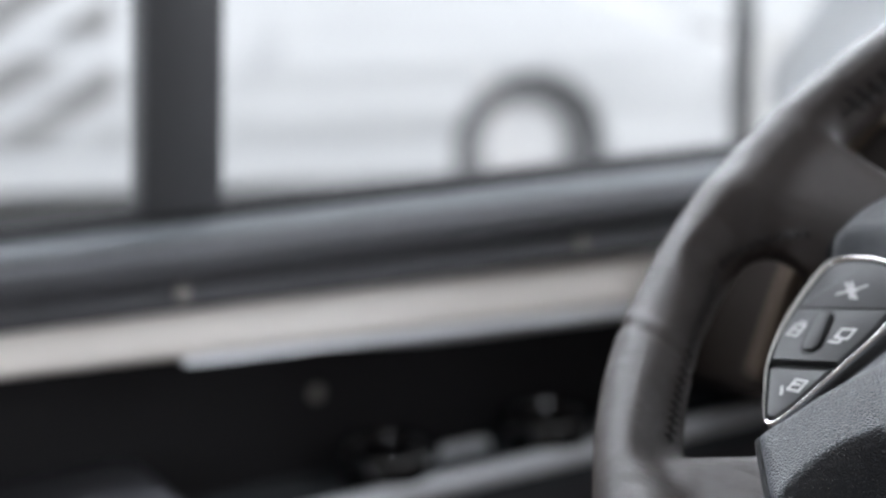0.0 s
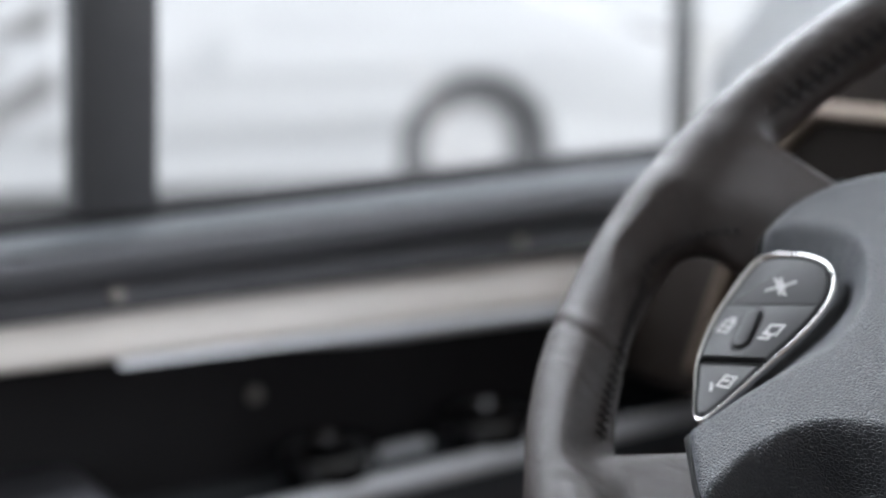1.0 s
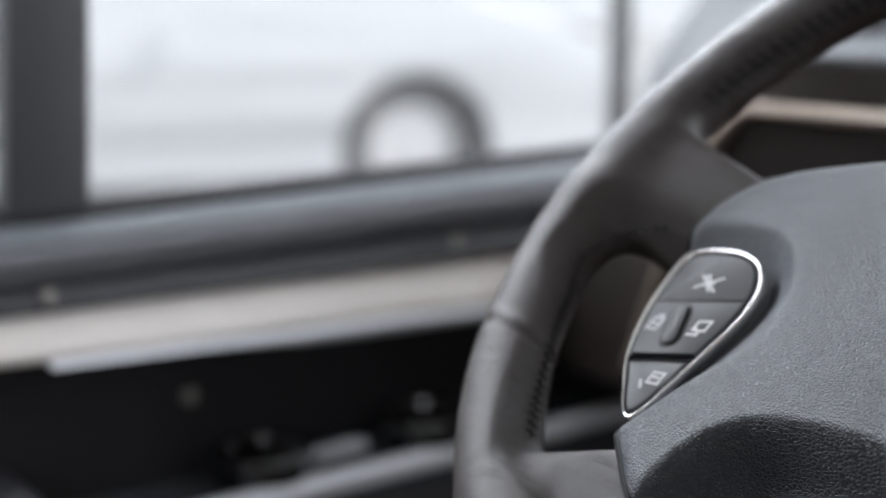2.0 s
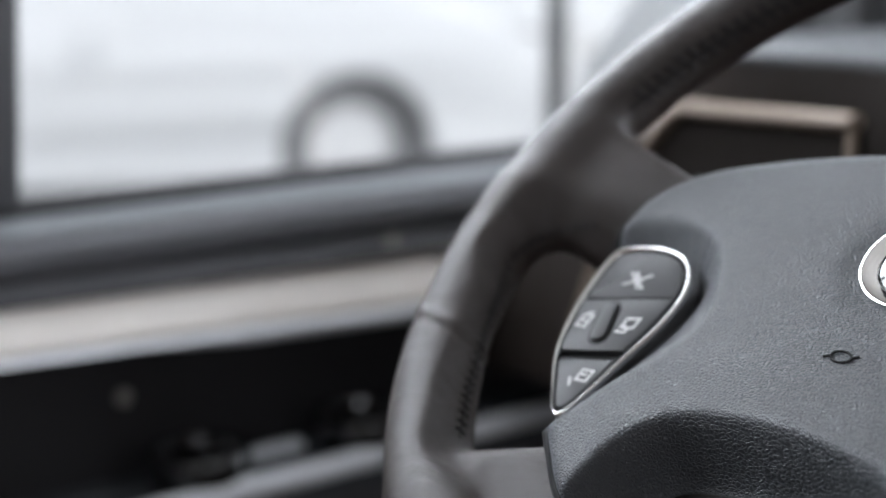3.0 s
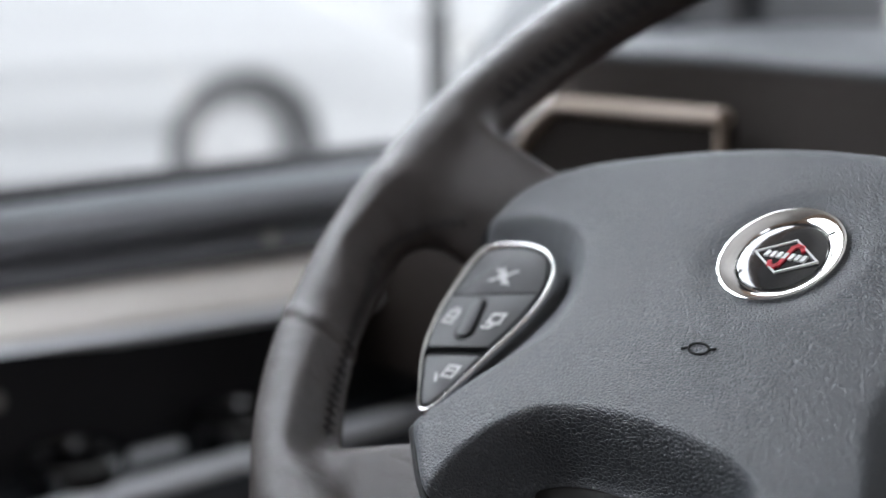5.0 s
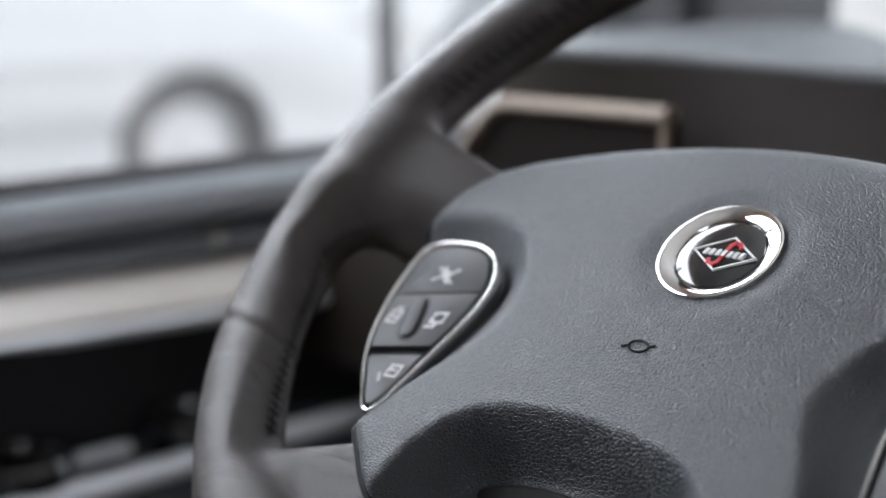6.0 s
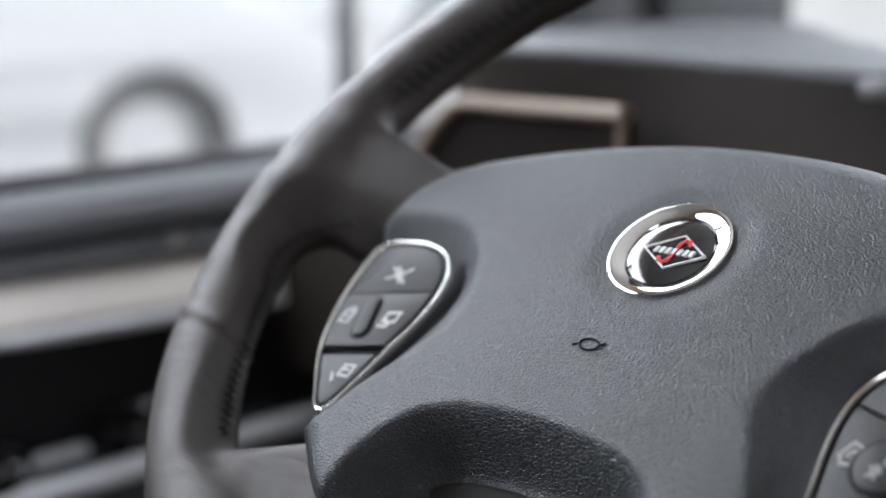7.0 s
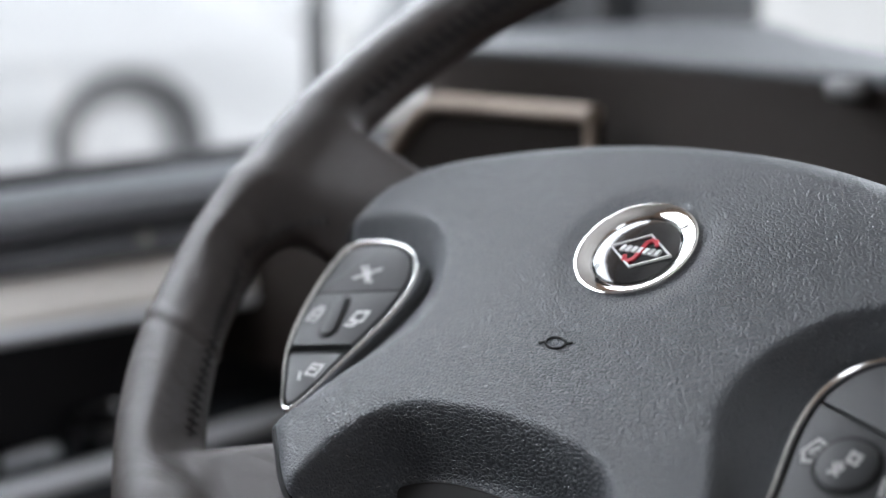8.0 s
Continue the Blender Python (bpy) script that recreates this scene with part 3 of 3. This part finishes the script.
def switch_panel(wheel, side):
    k = 0.001
    tilt = pose(0, 0, 0) @ Matrix.Translation((0, -0.063, -0.003)) @ Matrix.Rotation(radians(-3.0), 4, "X") @ Matrix.Translation((0, 0.063, 0))
    if side > 0:
        tilt = Matrix.Translation((0.003, -0.004, 0)) @ tilt

    def at(points):
        return [(side * x * k, y * k) for x, y in points]

    def solid(points, z0, z1, bevel=0.0005):
        bm = prism(at(points), z0 * k, z1 * k, bevel)
        bm.transform(tilt)
        return bm
    loop = [tuple(p) for p in smooth_loop(KEY_LOOP, 8)]
    cx, cy = sum(p[0] for p in loop) / len(loop), sum(p[1] for p in loop) / len(loop)

    def inset(f):
        return [(cx + (x - cx) * f + (5 if side < 0 else 0) * (1 - f), cy + (y - cy) * (0.5 + f / 2)) for x, y in loop]
    panel = part("switch_panel", solid(inset(0.97), -9, -2.4), GAP_BLACK, wheel, "dark switch panel with chrome surround")
    # chrome surround: a flattened, rounded band with a tall outer side
    bm = bmesh.new()
    rings = []
    lip = 0.0 if side < 0 else 0.02
    sect = [(1.00, -8.0), (1.008, -2.0), (1.003, -0.5), (0.99, 0.5), (0.972, 0.9), (0.945 + lip, 0.7), (0.918 + lip, 0.0), (0.90 + lip, -1.0), (0.895 + lip, -3.0)]
    for f, h in sect:
        rings.append([bm.verts.new((side * x * k, y * k, h * k)) for x, y in inset(f)])
    n = len(rings[0])
    for a, b in zip(rings, rings[1:]):
        for j in range(n):
            bm.faces.new((a[j], a[(j + 1) % n], b[(j + 1) % n], b[j]))
    bm.transform(tilt)
    bmesh.ops.recalc_face_normals(bm, faces=bm.faces[:])
    part("chrome_trim", bm, SATIN_CHROME, panel, "bright chrome trim")

    def g(p):
        return p[1] - 0.27 * (112 - p[0])
    inner = inset(0.85)
    top = clip(inner, lambda p: g(p) + 45.0)
    mid = clip(clip(inner, lambda p: -45.4 - g(p)), lambda p: g(p) + 75.6)
    low = clip(inner, lambda p: -80.0 - g(p))
    if side < 0:
        for name, pts, h in (("upper_button", top, 0.2), ("middle_button", mid, 0.5), ("lower_button", low, 0.0)):
            part(name, solid(pts, -3, h, 0.0007), KEY_PLASTIC, panel)
        part("rocker_gap", solid(capsule((121.2, -55.0), (116.4, -68.0), 5.4), -2, 0.62, 0.0002), GAP_BLACK, panel)
        part("rocker", solid(capsule((121.2, -55.0), (116.4, -67.8), 3.9), -2, 2.0, 0.0014), KEY_PLASTIC, panel)
        marks = [[[(126.4, -33.5), (121, -36.4), (115.4, -40)], [(126, -40.2), (121, -36.8), (115.8, -32.4)], [(123.8, -32.6), (120, -36)], [(118.0, -40.4), (121.5, -36.8)], [(123, -36.8), (118.6, -36.2)]],
                 [[(132, -60.5), (132, -66.5), (127, -66), (127, -60), (132, -60.5)], [(132, -63.4), (127, -63)], [(130.6, -58.6), (128.4, -58.4)]],
                 [[(109.4, -56.5), (109.4, -61.5), (103.4, -60.4), (103.4, -55), (109.4, -56.5)], [(110, -64), (106, -63.4)], [(109.2, -59.6), (105.6, -62.4)]],
                 [[(110.6, -85.6), (110.6, -91), (105.2, -90.4), (105.2, -84.8), (110.6, -85.6)], [(113.8, -91), (111.6, -94)], [(110.6, -88), (107.2, -87.4)]]]
        hs = (0.2, 0.5, 0.5, 0.0)
    else:
        part("upper_button", solid(top, -3, 0.2, 0.0007), KEY_PLASTIC, panel)
        part("middle_button", solid(clip(inner, lambda p: -45.8 - g(p)), -3, 0.3, 0.0007), KEY_PLASTIC, panel)
        disc = [(115 + 11.4 * math.cos(t), -62 + 11.4 * math.sin(t)) for t in np.linspace(0, 2 * math.pi, 40, endpoint=False)]
        part("button_gap", solid(disc, -2, 0.42, 0.0002), GAP_BLACK, panel)
        disc = [(115 + 9.8 * math.cos(t), -62 + 9.8 * math.sin(t)) for t in np.linspace(0, 2 * math.pi, 40, endpoint=False)]
        part("round_button", solid(disc, -2, 1.8, 0.0016), KEY_PLASTIC, panel, "round dark centre button")
        marks = [[[(99.2, -60.8), (101.8, -55.2), (107.2, -57.6), (106.2, -62.8), (101.0, -64.4), (99.2, -60.8)], [(101.6, -60.6), (103.2, -58.2), (104.8, -59.6), (103.8, -61.6)]],
                 [[(115.2, -57.6), (118.4, -58.4), (118.0, -61.6), (115.0, -61.0), (115.2, -57.6)], [(111.6, -66.6), (114.8, -63.8)], [(111.8, -63.4), (114.0, -67.0)], [(113.2, -62.4), (114.6, -64.8)]],
                 [[(128, -63), (129, -69)], [(130.5, -63), (131.5, -69)], [(132.6, -63.2), (133.4, -68)]]]
        hs = (0.3, 1.8, 0.3)
    for lines, h in zip(marks, hs):
        bm = bars([at(line) for line in lines], 0.0012, (h - 0.5) * k, (h + 0.08) * k, tilt)
        part("key_mark", bm, MARK_GREY, panel, "pale printed key mark")


def rim_point(ang, phi):
    """A point on the leather where a ray from the tube's middle leaves it, and its outward direction."""
    a, f = radians(ang), radians(phi)
    c = np.array((RIM_R * math.cos(a), RIM_R * math.sin(a), RIM_H))
    d = np.array((math.cos(f) * math.cos(a), math.cos(f) * math.sin(a), math.sin(f)))
    lo, hi = 5.0, 60.0
    rr = np.linspace(lo, hi, 111)
    v = rim_field(c + rr[:, None] * d)
    pos = np.argmax(v > 0) if (v > 0).any() else len(rr) - 1
    return c + rr[pos] * d, d


def leather_edge(p, n, w):
    """Where the leather ends on the way from p along n at height w."""
    far = np.linspace(0, 45, 181)
    at = np.stack([p[0] + far * n[0], p[1] + far * n[1], np.full(181, w)], -1)
    f = rim_field(at)
    return at[np.argmax(f > 0)] if (f > 0).any() else at[0]


def stitching(wheel):
    """Seam cords and slanting cross stitches on the inner side of the rim and round the thumb openings."""
    rnd = random.Random(4)
    threads = bmesh.new()
    mid = 165
    cord = [rim_point(a, mid)[0] / 1000 for a in range(14, 167)]
    join(threads, tube(cord, 0.0008, False, 6))
    ang = 15.0
    while ang < 165:
        w = rnd.uniform(-0.15, 0.15)
        pts = []
        for da, ph in ((-0.6, mid + 14), (-0.2 + w, mid + 5), (0.2 + w, mid - 5), (0.6, mid - 19)):
            p, d = rim_point(ang + da, ph)
            pts.append((p + d * (0.35 if abs(ph - mid) < 8 else -0.3)) / 1000)
        join(threads, tube(pts, 0.0012, False, 6))
        ang += 1.9
    # round each opening the seam lies on its edge, the stitches reach over it
    line = [Vector(q) for q in ((130, -152), (145, -143), (166, -119), (186, -86), (191, -58), (178, -30), (154, -19), (138, -17))]
    fine = []
    for a, b, c, e in zip(line, line[1:], line[2:], line[3:]):
        for t in np.linspace(0, 1, 30, endpoint=False):
            fine.append(0.5 * (2 * b + (c - a) * t + (2 * a - 5 * b + 4 * c - e) * t * t + (3 * b - a - 3 * c + e) * t ** 3))
    cord, stitches, run = [], [], 0.0
    for p, q in zip(fine, fine[1:]):
        n = Vector((p.y - q.y, q.x - p.x)).normalized()
        cord.append(leather_edge(p, n, 4))
        run += (q - p).length
        if run > 4.3:
            run = rnd.uniform(-0.3, 0.3)
            g = (q - p).normalized()
            stitches.append([leather_edge(p + g * (w - 4) * 0.22, n, w) + np.array((*(n * lift), 0)) for w, lift in ((6.6, -0.2), (5.0, 0.25), (3.0, 0.25), (1.4, -0.2))])
    for sx in (-1, 1):
        for run_of, radius in [(cord, 0.0005)] + [(st, 0.0006) for st in stitches]:
            join(threads, tube([(sx * q[0] / 1000, q[1] / 1000, q[2] / 1000) for q in run_of], radius, False, 6))
    part("stitching", threads, THREAD, wheel, "black cross stitching")["kind"] = "stuff"


def steering_wheel():
    wheel = empty("steering_wheel", pose(0, 0, 1.30, 39.136), "dark leather-wrapped steering wheel with grey hub and chrome badge", "steering wheel")
    step = 1.8
    lo, hi = np.array((-244.0, -244.0, -26.0)), np.array((244.0, 244.0, 42.0))
    n = ((hi - lo) / step).astype(int) + 1
    grid = np.stack(np.meshgrid(*[lo[k] + step * np.arange(n[k]) for k in range(3)], indexing="ij"), -1)
    verts, quads = surface_net(rim_field(grid), lo, step)
    raw("rim", verts / 1000, quads, RIM_LEATHER, wheel, "dark brown stitched leather rim and spokes")
    hub_mesh(wheel)
    badge(wheel)
    pad_seam(wheel)
    for side in (-1, 1):
        switch_panel(wheel, side)
    stitching(wheel)
    # horn mark, raised from the pad
    ring = [(-3 + 4.2 * math.cos(a), -52 + 2.6 * math.sin(a)) for a in np.linspace(0, 2 * math.pi, 24, endpoint=False)]
    bm = tube([(x / 1000, y / 1000, (hub_at(x, y) + 0.1) / 1000) for x, y in ring], 0.0005, True, 6)
    for sx in (-1, 1):
        lug = [(-3 + sx * (4.2 + 2.4 * k), -52 + sx * (0.6 + 1.2 * k)) for k in (0, 0.5, 1)]
        join(bm, tube([(x / 1000, y / 1000, (hub_at(x, y) + 0.1) / 1000) for x, y in lug], 0.00055, False, 6))
    part("horn_mark", bm, GAP_BLACK, wheel, "small moulded horn mark")
    # lower cover inside the bowl, back shell and column
    outline = [(-62, -152), (-60, -132), (-50, -117), (-30, -108.5), (0, -106.5), (30, -108.5), (50, -117), (60, -132), (62, -152)]
    bm = prism([tuple(p / 1000) for p in smooth_loop([Vector(q) for q in outline], 8)], -0.032, -0.0165, 0.0015, 3)
    for v in bm.verts:
        v.co.z += (v.co.y + 0.108) * 0.16
    part("lower_cover", bm, COVER_BLACK, wheel, "smooth dark plastic lower cover")
    part("back_shell", prism(smooth_loop([(u * 0.00086, (v + 40) * 0.00086 - 0.040) for u, v in HUB_HALF] + [(-u * 0.00086, (v + 40) * 0.00086 - 0.040) for u, v in HUB_HALF[-2:0:-1]], 3), -0.056, -0.032), KEY_PLASTIC, wheel)
    part("column", lathe([(0, -0.73), (0.045, -0.73), (0.045, -0.20), (0.068, -0.17), (0.072, -0.07), (0.060, -0.045), (0, -0.045)], 40), DASH_DARK, wheel, "dark plastic steering column shroud")
    return wheel


wheel = steering_wheel()


# ---- outside ----
def door_mirror():
    # white paint and the backward tilt stand for the glass's bright sky reflection
    mir = empty("door_mirror", pose(-1.0, 0.82, 1.20), "exterior mirror, its bright reflection put in as white, beside a grey bracket", "mirror")
    head = smooth_loop([(-0.060, 0.005), (-0.108, 0.025), (-0.127, 0.062), (-0.112, 0.115), (-0.088, 0.20), (-0.06, 0.30), (0.05, 0.33), (0.10, 0.30), (0.105, 0.10), (0.06, 0.02)], 6)
    tip = Matrix.Rotation(radians(56), 4, "X")
    bm = prism([(p[0], p[1] * 1.2) for p in head], -0.07, 0.0, 0.025, 5)
    bm.transform(tip)
    part("head", bm, CAR_WHITE, mir, "rounded head, white in place of the glass's bright reflection")
    part("bracket", box(-0.158, -0.132, 0.0, 0.03, -0.08, 0.42, 0.008, 3), BRACKET_GREY, mir, "upright grey bracket")
    part("arm", tube([(-0.140, 0.02, 0.24), (-0.06, 0.07, 0.24), (0.02, 0.08, 0.24)], 0.010, False, 12), BRACKET_GREY, mir)
    part("arm", tube([(0.02, 0.08, 0.06), (0.08, 0.05, 0.10), (0.225, 0.03, 0.13)], 0.014, False, 12), FRAME_GREY, mir, "dark grey mounting arm")


door_mirror()


def van_wheel(van, x, y):
    s = 90 if x > 0 else -90
    t = part("wheel", lathe([(0.22, -0.11), (0.35, -0.11), (0.375, -0.07), (0.38, 0.0), (0.375, 0.07), (0.35, 0.11), (0.22, 0.11)], 56, True, pose(x, y, 0.375, 0, s, 0)), TYRE, van, "dark rubber tyre")
    part("rim", lathe([(0, 0.115), (0.05, 0.12), (0.10, 0.105), (0.22, 0.095), (0.25, 0.114), (0.258, 0.10), (0.24, 0.0), (0, 0.0)], 48, False, pose(x, y, 0.375, 0, s, 0)), ALLOY, t, "bright silver wheel cover")


def camper_van():
    van = empty("camper_van", pose(-6.86, 4.09, 0, 0, 0, -20), "white camper van with grey diagonal stripes, parked outside", "van")
    hw = 0.95
    arch = lambda c: [(c + 0.41 * math.cos(t), 0.35 + 0.41 * math.sin(t)) for t in np.linspace(math.pi * 1.09, -math.pi * 0.09, 19)]
    side = [(-4.7, 0.20)] + arch(-3.5) + arch(0.0) + [(1.12, 0.20), (1.30, 0.34), (1.32, 0.62), (1.20, 0.82), (1.02, 0.91), (0.30, 1.18), (0.12, 1.24), (-0.75, 2.10), (-1.0, 2.25), (-4.5, 2.35), (-4.7, 2.2)]
    bm = extrude_x(side, -hw, hw)
    for z in (0.60, 0.92, 1.02, 1.45, 1.9):
        bmesh.ops.bisect_plane(bm, geom=bm.verts[:] + bm.edges[:] + bm.faces[:], plane_co=(0, 0, z), plane_no=(0, 0, 1))
    for v in bm.verts:
        over = max(0.0, v.co.z - 0.92)
        nose = max(0.0, v.co.y - 0.2)
        f = 1 - 0.10 * min(over, 0.10) / 0.10 * 0.5 - 0.07 * over - 0.16 * nose * nose - (0.03 if v.co.z < 0.5 else 0)
        v.co.x *= f
    bmesh.ops.recalc_face_normals(bm, faces=bm.faces[:])
    bmesh.ops.bevel(bm, geom=[e for e in bm.edges if len(e.link_faces) == 2 and e.calc_face_angle(0) > 0.9], offset=0.03, segments=3, affect="EDGES", profile=0.5)
    part("body", bm, CAR_WHITE, van)
    part("underbody", box(-0.72, 0.72, -4.5, 1.1, 0.25, 0.95, 0.03), TYRE, van)
    for x in (0.77, -0.77):
        for y in (-0.03, -3.5):
            van_wheel(van, x, y)
    for x in (0.80, -0.80):
        part("headlight", box(x - 0.10, x + 0.06, 1.13, 1.27, 0.62, 0.78, 0.03, 3), LENS, van)
    for x in (1, -1):
        f = part("side_window", extrude_y([(0.876 * x, 1.36), (0.868 * x, 1.36), (0.832 * x, 1.92), (0.840 * x, 1.92)], -1.25, -0.45, 0.003), CAR_GLASS, van)
        part("door_handle", box(0.935 * x - 0.02, 0.935 * x + 0.02, -1.35, -1.17, 1.0, 1.03, 0.008), CAR_WHITE, van)
    # slanting stripes on the flank, lying on its lower and upper faces
    for k in range(7):
        y0, z0 = -3.25, -0.30 + 0.32 * k
        band = [(y0, z0), (y0 + 1.15, z0 + 0.70), (y0 + 1.15, z0 + 0.86), (y0, z0 + 0.13)]
        for z_lo, z_hi in ((0.50, 0.92), (1.02, 1.85)):
            pts = clip(clip(band, lambda p: z_hi - p[1]) or [(0, 0)], lambda p: p[1] - z_lo)
            if len(pts) > 2:
                bm = prism(pts, 0, 0.006)
                for v in bm.verts:
                    y, z, out = v.co
                    v.co = ((0.946 if z_hi < 1 else 0.899 - (z - 1.02) * 0.067) + out, y, z)
                bmesh.ops.recalc_face_normals(bm, faces=bm.faces[:])
                part("stripe", bm, GRAPHIC_GREY, van, "grey diagonal stripe")


camper_van()


def hall():
    b = empty("white_hall", pose(-17, 4, 0), "pale clad hall across the yard", "building")
    part("wall", box(-3, 0, -22, 22, 0, 4.2), WHITE_CLAD, b)
    part("roof", box(-3.3, 0.3, -22.3, 22.3, 4.2, 4.4, 0.03), PALE_BOARD, b)


hall()
